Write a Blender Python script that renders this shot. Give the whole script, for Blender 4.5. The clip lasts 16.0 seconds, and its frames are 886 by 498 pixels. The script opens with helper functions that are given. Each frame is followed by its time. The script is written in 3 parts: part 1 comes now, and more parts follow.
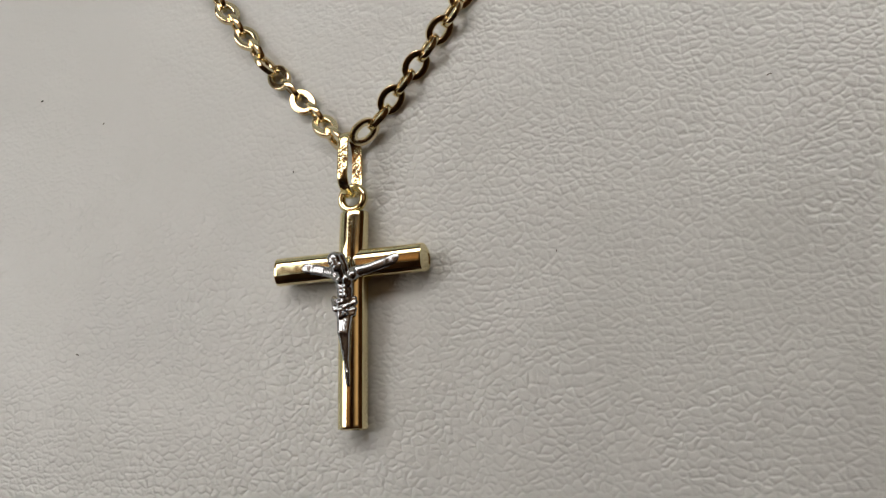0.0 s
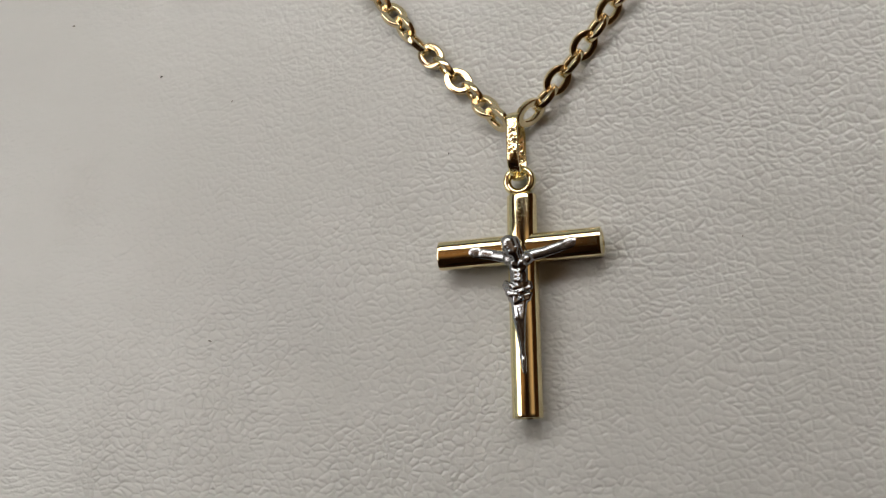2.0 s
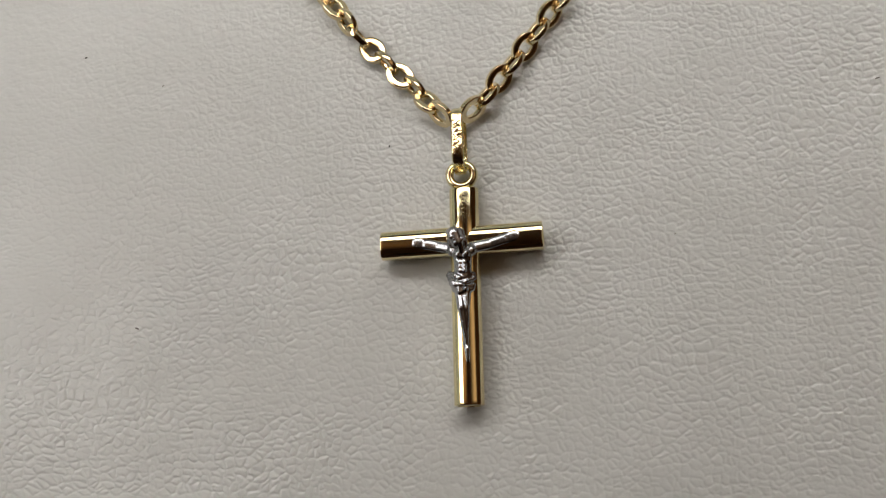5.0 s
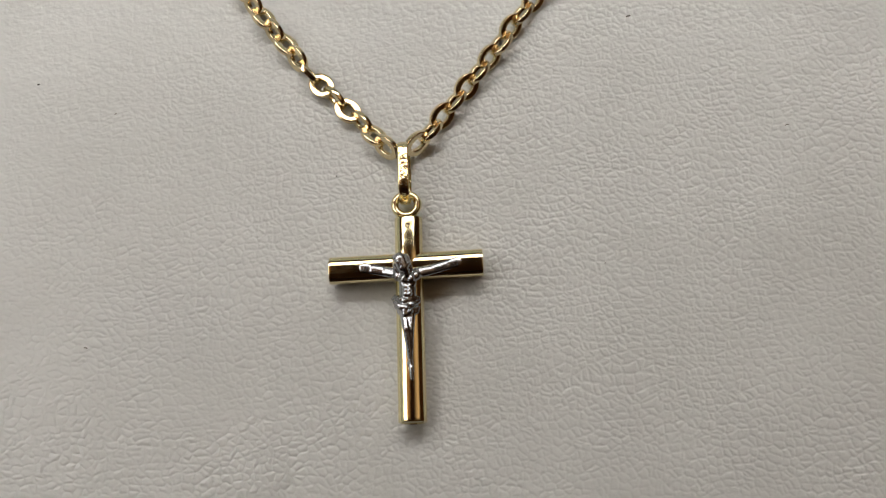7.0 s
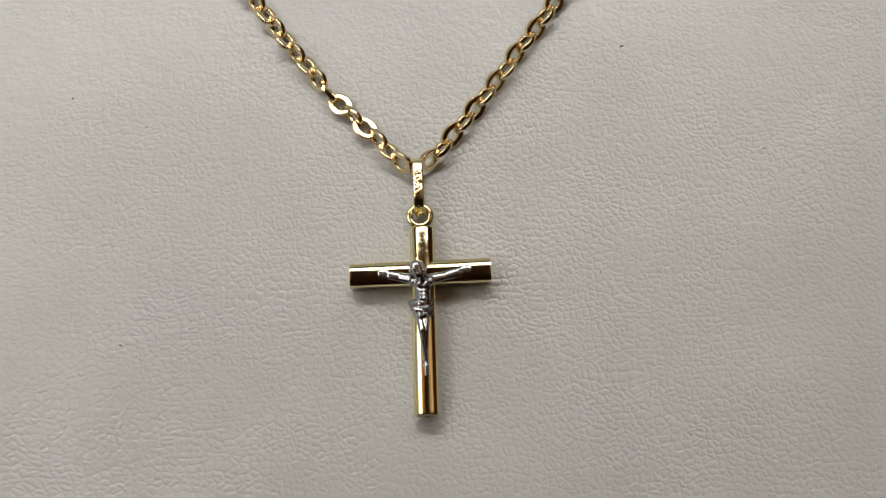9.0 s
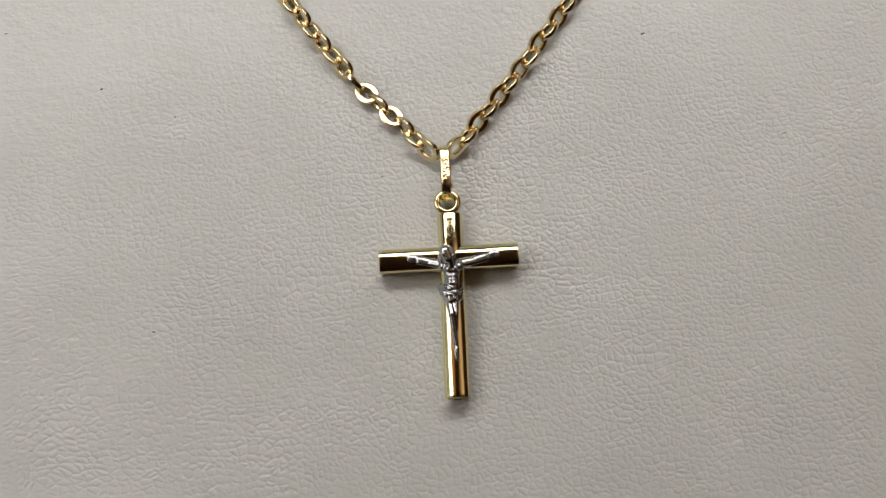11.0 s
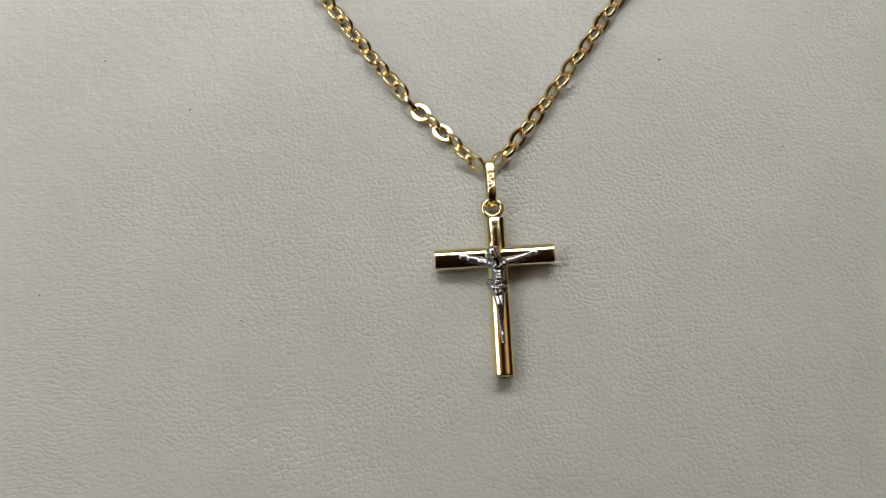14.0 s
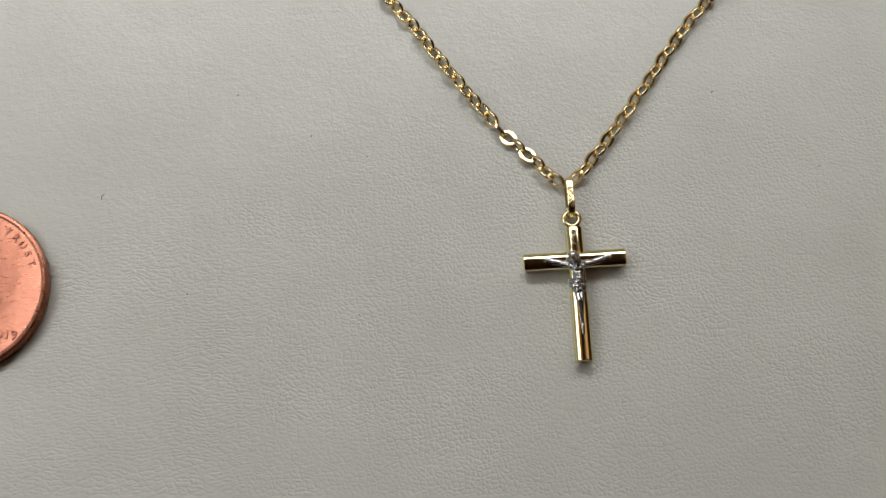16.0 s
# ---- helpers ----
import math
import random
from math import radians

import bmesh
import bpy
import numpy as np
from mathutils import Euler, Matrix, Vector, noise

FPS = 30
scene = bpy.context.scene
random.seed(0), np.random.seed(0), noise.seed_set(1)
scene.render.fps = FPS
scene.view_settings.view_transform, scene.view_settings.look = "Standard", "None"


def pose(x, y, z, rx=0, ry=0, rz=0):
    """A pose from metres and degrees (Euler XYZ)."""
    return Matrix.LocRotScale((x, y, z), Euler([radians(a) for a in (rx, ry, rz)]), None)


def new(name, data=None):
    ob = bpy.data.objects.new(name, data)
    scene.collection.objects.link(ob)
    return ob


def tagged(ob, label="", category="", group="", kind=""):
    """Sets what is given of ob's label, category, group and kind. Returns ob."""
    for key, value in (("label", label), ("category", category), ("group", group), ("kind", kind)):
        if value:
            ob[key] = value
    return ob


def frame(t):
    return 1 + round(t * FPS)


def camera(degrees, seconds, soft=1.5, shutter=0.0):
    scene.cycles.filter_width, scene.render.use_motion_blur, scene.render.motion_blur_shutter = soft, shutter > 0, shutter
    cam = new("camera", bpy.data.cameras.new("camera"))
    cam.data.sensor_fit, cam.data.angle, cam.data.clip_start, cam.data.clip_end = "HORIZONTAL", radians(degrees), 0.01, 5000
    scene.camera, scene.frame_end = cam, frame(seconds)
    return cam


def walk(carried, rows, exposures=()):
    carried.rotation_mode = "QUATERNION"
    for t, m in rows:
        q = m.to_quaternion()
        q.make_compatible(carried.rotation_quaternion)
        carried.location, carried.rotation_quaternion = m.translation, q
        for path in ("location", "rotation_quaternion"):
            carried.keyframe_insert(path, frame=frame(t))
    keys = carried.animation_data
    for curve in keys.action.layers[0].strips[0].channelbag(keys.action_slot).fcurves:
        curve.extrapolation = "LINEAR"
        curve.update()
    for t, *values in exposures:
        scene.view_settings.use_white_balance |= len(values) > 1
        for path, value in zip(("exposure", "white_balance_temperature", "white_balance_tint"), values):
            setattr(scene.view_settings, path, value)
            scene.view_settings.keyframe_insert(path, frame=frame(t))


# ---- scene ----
cam = camera(43.26, 16.0, soft=1.3)
# seconds, place in millimetres, turn in degrees
PATH = [
    (0, 34.00, -16.19, 70.67, 11.72, 21.63, -2.14),
    (0.5, 32.38, -16.28, 71.29, 12.02, 21.42, -2.22),
    (1, 27.25, -16.24, 72.34, 12.36, 20.07, -2.40),
    (1.5, 22.21, -15.90, 73.04, 11.66, 18.83, -2.45),
    (2, 17.33, -16.38, 73.96, 11.85, 17.86, -2.21),
    (2.5, 14.37, -16.78, 74.44, 11.72, 15.79, -1.97),
    (3, 13.67, -17.64, 76.22, 12.27, 13.78, -1.98),
    (3.5, 14.15, -17.98, 77.01, 12.45, 12.50, -2.14),
    (6, 6.51, -19.21, 76.42, 13.84, 6.34, -2.85),
    (6.5, 6.32, -20.25, 77.98, 14.73, 5.01, -2.83),
    (7, 6.37, -20.94, 80.91, 15.33, 3.40, -3.01),
    (7.5, 5.58, -21.24, 83.01, 15.37, 1.79, -3.23),
    (8, 4.34, -21.38, 86.19, 15.44, 0.60, -3.29),
    (8.5, 2.19, -21.91, 88.00, 15.60, 0.10, -3.26),
    (9, 1.27, -22.31, 88.57, 15.49, 0.43, -3.13),
    (11.5, -2.59, -23.23, 90.36, 14.93, 0.05, -3.79),
    (12, -3.67, -22.36, 91.25, 14.07, 0.43, -3.66),
    (12.5, -6.15, -22.49, 92.58, 13.92, -0.01, -3.80),
    (13, -7.52, -23.02, 95.16, 13.76, -0.21, -3.94),
    (13.5, -6.47, -23.44, 99.93, 13.53, -0.20, -3.85),
    (14, -6.98, -24.54, 104.86, 13.93, -0.19, -4.00),
    (14.5, -9.28, -26.37, 109.98, 14.37, 0.04, -4.15),
    (15, -12.10, -28.28, 115.23, 14.93, 0.44, -4.11),
    (15.5, -13.96, -30.40, 118.84, 15.58, 0.74, -3.93),
    (16, -15.53, -30.95, 122.31, 15.35, 0.61, -3.89),
]
EXPOSURES = [(0.0, 0.08, 6500, 9.5), (4.0, 0.09, 6500, 9.5), (9.0, 0.19, 6500, 9.5), (12.0, 0.2, 6450, 8.8), (16.0, 0.09, 6400, 6)]
walk(cam, [(t, pose(0.001 * x, 0.001 * y, 0.001 * z, rx, ry, rz)) for t, x, y, z, rx, ry, rz in PATH], EXPOSURES)

MM = 0.001

# ---- world and light ----
world = bpy.data.worlds.new("world")
scene.world = world
world.use_nodes = True
# even pale glow behind the added windows, for the gold to reflect
world.node_tree.nodes["Background"].inputs[0].default_value = (0.98, 1.0, 0.93, 1)
world.node_tree.nodes["Background"].inputs[1].default_value = 0.34

NORTH_LIGHT, WEST_LIGHT, AMBER_LIGHT, TAN_LIGHT = 5.75, 3.4, 0.3, 0.5


# ---- materials ----
class Nodes:
    """Short way to write a node material."""

    def __init__(self, name):
        self.mat = bpy.data.materials.new(name)
        self.mat.use_nodes = True
        self.tree = self.mat.node_tree
        self.shader = self.tree.nodes["Principled BSDF"]

    def add(self, kind, links=(), **values):
        node = self.tree.nodes.new(kind)
        for key, value in values.items():
            node[key] = value
        for socket, source in links:
            self.wire(source, node.inputs[socket])
        return node

    def wire(self, source, socket):
        if isinstance(source, (int, float, tuple)):
            socket.default_value = source
        else:
            self.tree.links.new(source, socket)

    def put(self, **values):
        for key, value in values.items():
            self.wire(value, self.shader.inputs[key.replace("_", " ")])
        return self.mat

    def place(self):
        return self.add("ShaderNodeTexCoord").outputs["Object"]

    def mapping(self, vector, scale, turn=(0, 0, 0)):
        return self.add("ShaderNodeMapping", [("Vector", vector), ("Scale", scale), ("Rotation", turn)]).outputs[0]

    def noise(self, vector, scale, detail=3.0, rough=0.5, distortion=0.0):
        n = self.add("ShaderNodeTexNoise", [("Vector", vector), ("Scale", scale), ("Detail", detail), ("Roughness", rough), ("Distortion", distortion)])
        return n.outputs["Fac"]

    def fit(self, value, a, b, c=0.0, d=1.0, smooth=False):
        n = self.tree.nodes.new("ShaderNodeMapRange")
        n.interpolation_type = "SMOOTHSTEP" if smooth else "LINEAR"
        for k, v in enumerate((value, a, b, c, d)):
            self.wire(v, n.inputs[k])
        return n.outputs[0]

    def sum(self, op, a, b):
        n = self.tree.nodes.new("ShaderNodeMath")
        n.operation = op
        self.wire(a, n.inputs[0])
        self.wire(b, n.inputs[1])
        return n.outputs[0]

    def mix(self, fac, a, b):
        n = self.tree.nodes.new("ShaderNodeMix")
        n.data_type = "RGBA"
        self.wire(fac, n.inputs[0])
        self.wire(a, n.inputs[6])
        self.wire(b, n.inputs[7])
        return n.outputs[2]

    def warp(self, vector, scale, amount):
        n = self.add("ShaderNodeTexNoise", [("Vector", vector), ("Scale", scale), ("Detail", 2.0)])
        v = self.tree.nodes.new("ShaderNodeVectorMath")
        v.operation = "MULTIPLY_ADD"
        self.wire(n.outputs["Color"], v.inputs[0])
        v.inputs[1].default_value = (amount,) * 3
        self.wire(vector, v.inputs[2])
        return v.outputs[0]

    def bump(self, height, distance, strength=1.0, normal=None):
        n = self.add("ShaderNodeBump", [("Height", height), ("Distance", distance), ("Strength", strength)])
        if normal:
            self.wire(normal, n.inputs["Normal"])
        return n.outputs[0]


def plain(name, colour, rough=0.6, metal=0.0, scale=30.0, spread=0.12):
    """A surface with soft unevenness in tone and gloss."""
    m = Nodes(name)
    n = m.noise(m.place(), scale, 4.0)
    dark = tuple(c * (1 - spread) for c in colour) + (1,)
    light = tuple(min(1, c * (1 + spread)) for c in colour) + (1,)
    return m.put(Base_Color=m.mix(n, dark, light), Roughness=m.fit(n, 0.2, 0.8, rough - 0.05, rough + 0.05), Metallic=metal)


def leather_material():
    m = Nodes("off_white_leatherette")
    p = m.place()
    fine = m.sum("ADD", m.noise(p, 2600.0, 4.0, 0.55), m.sum("MULTIPLY", m.noise(m.mapping(p, (1.0, 1.8, 1.0)), 1300.0, 2.0), 0.6))
    normal = m.bump(fine, 0.000034, 1.0, m.bump(m.noise(p, 60.0, 2.0), 0.0004))
    stain = m.fit(m.noise(p, 28.0, 3.0, 0.6), 0.52, 0.75, 0.0, 1.0, True)
    base = m.mix(m.noise(p, 160.0, 4.0), (0.55, 0.542, 0.516, 1), (0.60, 0.591, 0.57, 1))
    base = m.mix(m.sum("MULTIPLY", stain, 0.25), base, (0.47, 0.466, 0.462, 1))
    smudge = m.tree.nodes.new("ShaderNodeVectorMath")
    smudge.operation = "DISTANCE"
    m.wire(m.warp(m.mapping(p, (1.0, 1.3, 0.0)), 160.0, 0.006), smudge.inputs[0])
    smudge.inputs[1].default_value = (-0.016, 0.001, 0.003)
    base = m.mix(m.fit(smudge.outputs["Value"], 0.001, 0.009, 0.16, 0.0, True), base, (0.40, 0.40, 0.405, 1))
    return m.put(Base_Color=base, Roughness=m.fit(m.noise(p, 900.0, 3.0), 0.3, 0.7, 0.28, 0.42), Normal=normal, Specular_IOR_Level=1.0)


def gold_material(name, colour, rough, dents=0.000004):
    m = Nodes(name)
    p = m.place()
    n = m.noise(p, 480.0, 2.0)
    scratch = m.noise(m.mapping(p, (6.0, 1.0, 6.0)), 5000.0, 3.0)
    tone = m.mix(m.noise(p, 1500.0, 3.0), tuple(c * 0.93 for c in colour) + (1,), colour + (1,))
    return m.put(Base_Color=tone, Metallic=1.0, Roughness=m.fit(scratch, 0.3, 0.8, rough, rough + 0.06), Normal=m.bump(n, dents))


def hammered_material():
    """Gold strip with a fine pressed relief."""
    m = Nodes("pressed_yellow_gold")
    p = m.place()
    tone = m.mix(m.noise(p, 1500.0, 3.0), (0.84, 0.72, 0.42, 1), (0.91, 0.80, 0.50, 1))
    return m.put(Base_Color=tone, Metallic=1.0, Roughness=0.14, Normal=m.bump(m.noise(p, 2400.0, 2.0), 0.00007))


def copper_material():
    m = Nodes("bright_copper")
    p = m.place()
    tone = m.mix(m.noise(p, 500.0, 4.0), (0.50, 0.20, 0.135, 1), (0.62, 0.28, 0.20, 1))
    streak = m.noise(m.mapping(p, (1.0, 8.0, 1.0)), 900.0, 3.0)
    return m.put(Base_Color=tone, Metallic=1.0, Roughness=m.fit(streak, 0.3, 0.7, 0.24, 0.38), Normal=m.bump(m.noise(p, 900.0, 5.0, 0.65), 0.00005))


def lamp_material(name, strength, colour=(1.0, 0.972, 0.93, 1)):
    m = Nodes(name)
    return m.put(Base_Color=(0.9, 0.9, 0.9, 1), Emission_Color=colour, Emission_Strength=strength)


def glass_material():
    m = Nodes("window_glass")
    return m.put(Base_Color=(0.96, 0.98, 0.97, 1), Roughness=m.fit(m.noise(m.place(), 6.0), 0.3, 0.7, 0.0, 0.02), Transmission_Weight=1.0, IOR=1.45)


def added_glow_material(name, colour, strength, wide, deep):
    """Added glow without a known source: backlit glass, brightest at its middle."""
    m = Nodes(name)
    far = m.tree.nodes.new("ShaderNodeVectorMath")
    far.operation = "LENGTH"
    m.wire(m.mapping(m.place(), (2 / wide, 2 / deep, 1.0)), far.inputs[0])
    glow = m.fit(far.outputs["Value"], 0.2, 1.1, 1.0, 0.05, True)
    glow = m.sum("MULTIPLY", glow, m.fit(m.noise(m.place(), 3.5, 3.0), 0.3, 0.7, 0.6, 1.3))
    return m.put(Base_Color=(0.3, 0.14, 0.06, 1), Emission_Color=colour, Emission_Strength=m.sum("MULTIPLY", glow, strength))


LEATHER = leather_material()
GOLD = gold_material("polished_yellow_gold", (0.90, 0.785, 0.48), 0.07, 0.00003)
CHAIN_GOLD = gold_material("chain_yellow_gold", (0.89, 0.74, 0.47), 0.11, 0.000012)
# dark tone puts the shade of engraved strokes into the gold's colour
SHADED_STAMP_GOLD = gold_material("shaded_stamp_gold", (0.2, 0.13, 0.05), 0.3)
BAIL_GOLD = hammered_material()
SILVER = gold_material("white_gold", (0.46, 0.45, 0.46), 0.21, 0.00002)
COPPER = copper_material()
# copper of the coin's side, with its shade put into the colour
SHADED_COPPER = plain("shaded_copper", (0.30, 0.11, 0.06), 0.28, 1.0, 900.0, 0.25)
LINT = plain("dark_lint", (0.05, 0.045, 0.04), 0.9)
PALE_LINT = plain("grey_lint", (0.22, 0.2, 0.18), 0.9)
# tones of unseen walls, chosen for what the gold reflects
PAINT = plain("cream_wall_paint", (0.62, 0.58, 0.50), 0.8, scale=4.0)
GREY_PAINT = plain("grey_wall_paint", (0.30, 0.30, 0.25), 0.8, scale=4.0)
AMBER_PAINT = plain("amber_brown_wall_paint", (0.26, 0.12, 0.05), 0.8, scale=4.0)
# these two stand in for the dark holder and phone that the gold mirrors
DARK_STAND_IN = plain("dark_wall_stand_in", (0.09, 0.034, 0.02), 0.8, scale=4.0)
CEILING = plain("dark_ceiling_stand_in", (0.20, 0.085, 0.035), 0.85, scale=4.0)
FLOOR_PAINT = plain("beige_floor", (0.40, 0.34, 0.26), 0.5, scale=3.0)
WOOD = plain("dark_stained_wood", (0.14, 0.07, 0.035), 0.4, scale=60.0, spread=0.35)
GLASS = glass_material()
METAL = plain("white_lamp_frame", (0.7, 0.7, 0.7), 0.5)
NORTH_LAMP = lamp_material("long_lamp_diffuser", NORTH_LIGHT)
AMBER_GLOW = added_glow_material("added_amber_glow", (1.0, 0.50, 0.20, 1), AMBER_LIGHT, 0.95, 1.3)
TAN_GLOW = added_glow_material("added_tan_glow", (1.0, 0.66, 0.38, 1), TAN_LIGHT, 2.1, 1.7)
WEST_LAMP = lamp_material("broad_lamp_diffuser", WEST_LIGHT)


# ---- mesh helpers, in millimetres ----
def part(name, bm, material, parent=None, label="", smooth=True, crease=35.0, unit=MM):
    """Links a bmesh as one mesh object, under a thing where a parent is given."""
    bmesh.ops.recalc_face_normals(bm, faces=bm.faces)
    for f in bm.faces:
        f.smooth = smooth
    for e in bm.edges:
        if len(e.link_faces) == 2 and e.calc_face_angle(0.0) > radians(crease):
            e.smooth = False
    bm.transform(Matrix.Scale(unit, 4))
    mesh = bpy.data.meshes.new(name)
    bm.to_mesh(mesh)
    bm.free()
    mesh.materials.append(material)
    ob = new(name, mesh)
    if parent:
        ob.parent = parent
    return tagged(ob, label) if label else ob


def box(x0, y0, z0, x1, y1, z1, bevel=0.0, seg=2):
    bm = bmesh.new()
    bmesh.ops.create_cube(bm, size=1, matrix=Matrix.Translation(((x0 + x1) / 2, (y0 + y1) / 2, (z0 + z1) / 2)) @ Matrix.Diagonal((x1 - x0, y1 - y0, z1 - z0, 1)))
    if bevel:
        bmesh.ops.bevel(bm, geom=bm.edges[:], offset=bevel, segments=seg, profile=0.5, affect="EDGES")
    return bm


def lathe(profile, seg=48, m=None):
    """A solid of revolution round z from pairs of radius and height."""
    bm, rings = bmesh.new(), []
    for r, z in profile:
        if r < 1e-6:
            rings.append([bm.verts.new((0, 0, z))])
        else:
            rings.append([bm.verts.new((r * math.cos(2 * math.pi * k / seg), r * math.sin(2 * math.pi * k / seg), z)) for k in range(seg)])
    for a, b in zip(rings, rings[1:]):
        for k in range(seg):
            j = (k + 1) % seg
            face = [a[k % len(a)], a[j % len(a)], b[j % len(b)], b[k % len(b)]]
            bm.faces.new(list(dict.fromkeys(face)))
    if m:
        bm.transform(m)
    return bm


def sweep(points, sections, closed=True):
    """A skin over sections (lists of places), one for each point of a line."""
    bm = bmesh.new()
    rings = [[bm.verts.new(p) for p in ring] for ring in sections]
    n = len(sections[0])
    pairs = list(zip(rings, rings[1:])) + ([(rings[-1], rings[0])] if closed else [])
    for a, b in pairs:
        for k in range(n):
            bm.faces.new((a[k], a[(k + 1) % n], b[(k + 1) % n], b[k]))
    if not closed:
        bm.faces.new(rings[0])
        bm.faces.new(rings[-1])
    return bm


def ring_mesh(length, width, radial, thick, power=2.0, seg=36, sides=12):
    """An oval ring in the xy plane, long along x, with a softly squared wire."""
    sections = []
    for k in range(seg):
        a = 2 * math.pi * k / seg
        out = Vector((math.cos(a) / (length / 2 - radial / 2), math.sin(a) / (width / 2 - radial / 2), 0)).normalized()
        mid = Vector((math.cos(a) * (length / 2 - radial / 2), math.sin(a) * (width / 2 - radial / 2), 0))
        ring = []
        for j in range(sides):
            b = 2 * math.pi * (j + 0.5) / sides
            c, s = math.cos(b), math.sin(b)
            u = math.copysign(abs(c) ** (2 / power), c) * radial / 2
            v = math.copysign(abs(s) ** (2 / power), s) * thick / 2
            ring.append(mid + out * u + Vector((0, 0, v)))
        sections.append(ring)
    return sweep(None, sections)


def along(points, first, step, count):
    """Places and headings at even steps along a smooth line through points."""
    pts = [Vector(p) for p in points]
    fine = []
    for i in range(len(pts) - 1):
        p0, p1, p2, p3 = pts[max(i - 1, 0)], pts[i], pts[i + 1], pts[min(i + 2, len(pts) - 1)]
        for k in range(20):
            t = k / 20
            fine.append(0.5 * (2 * p1 + (p2 - p0) * t + (2 * p0 - 5 * p1 + 4 * p2 - p3) * t * t + (3 * p1 - p0 - 3 * p2 + p3) * t**3))
    out, gone, want = [], 0.0, first
    for a, b in zip(fine, fine[1:]):
        d = (b - a).length
        while gone + d >= want and len(out) < count:
            out.append((a.lerp(b, (want - gone) / max(d, 1e-9)), (b - a).normalized()))
            want += step
        gone += d
    return out


# ---- unseen shop room, added to close the place and colour the gold's reflections ----
def slab(name, x0, y0, z0, x1, y1, z1, material):
    return tagged(part(name, box(x0, y0, z0, x1, y1, z1), material, unit=1.0, smooth=False), kind="structure")


# heights count from the top of the pad, which lies on a counter 0.75 m high
FLOOR, ROOF = -0.762, 2.0
X0, X1, Y0, Y1, T = -3.1, 2.6, -2.1, 3.0, 0.1
slab("floor", X0, Y0, FLOOR - T, X1, Y1, FLOOR, FLOOR_PAINT)
# dark ceiling and south wall are added to give the bars their dark reflections
slab("ceiling", X0 - T, Y0 - T, ROOF, X1 + T, Y1 + T, ROOF + T, CEILING)
slab("wall_south", X0, Y0 - T, FLOOR - T, X1, Y0, ROOF, DARK_STAND_IN)


def added_window_wall(name, number, length, m, material, margin):
    """A wall along x with one long window added to brighten the gold's reflections, and the window's frame, mullions
    and panes.
    """
    low, high = 0.05, 1.72
    a, b = margin, length - margin
    wall = bmesh.new()
    for x0, z0, x1, z1 in ((0, FLOOR - T, length, low), (0, high, length, ROOF), (0, low, a, high), (b, low, length, high)):
        bmesh.ops.create_cube(wall, size=1, matrix=Matrix.Translation(((x0 + x1) / 2, T / 2, (z0 + z1) / 2)) @ Matrix.Diagonal((x1 - x0, T, z1 - z0, 1)))
    wall.transform(m)
    tagged(part(name, wall, material, unit=1.0, smooth=False), kind="structure")
    window = tagged(new("window_%d" % number), "unseen wide window added with white metal frame, lets in grey glow", "window", kind="structure")
    e = 0.04
    bars = [(a, low, b, low + e), (a, high - e, b, high)] + [(a + (b - a - e) * k / 3, low + e, a + (b - a - e) * k / 3 + e, high - e) for k in range(4)]
    for k, (x0, z0, x1, z1) in enumerate(bars):
        bar = box(x0, 0.03, z0, x1, 0.075, z1, 0.003)
        bar.transform(m)
        part("window_frame" if k < 2 else "mullion", bar, METAL, window, unit=1.0)
    for k in range(3):
        pane = box(bars[2 + k][2], 0.048, low + e, bars[3 + k][0], 0.054, high - e)
        pane.transform(m)
        part("pane", pane, GLASS, window, unit=1.0, smooth=False).visible_shadow = False


# unseen windows, added so that the bars reflect a grey glow
added_window_wall("wall_north", 1, X1 - X0, pose(X0, Y1, 0), GREY_PAINT, 0.35)
added_window_wall("wall_west", 2, Y1 - Y0 + 2 * T, pose(X0, Y0 - T, 0, 0, 0, 90), PAINT, 0.6)
# added amber wall, tints the reflection in the upright's right side
slab("wall_east", X1, Y0 - T, FLOOR - T, X1 + T, Y1 + T, ROOF, AMBER_PAINT)

counter = new("shop_counter")
counter.location = (0, 0, FLOOR)
part("worktop", box(-0.9, -0.3, 0.71, 0.8, 0.4, 0.75, 0.004), WOOD, counter, unit=1.0)
part("cabinet_body", box(-0.86, -0.24, 0.0, 0.76, 0.38, 0.71, 0.003), WOOD, counter, unit=1.0)
tagged(counter, "dark stained wooden shop counter under the pad", "counter")


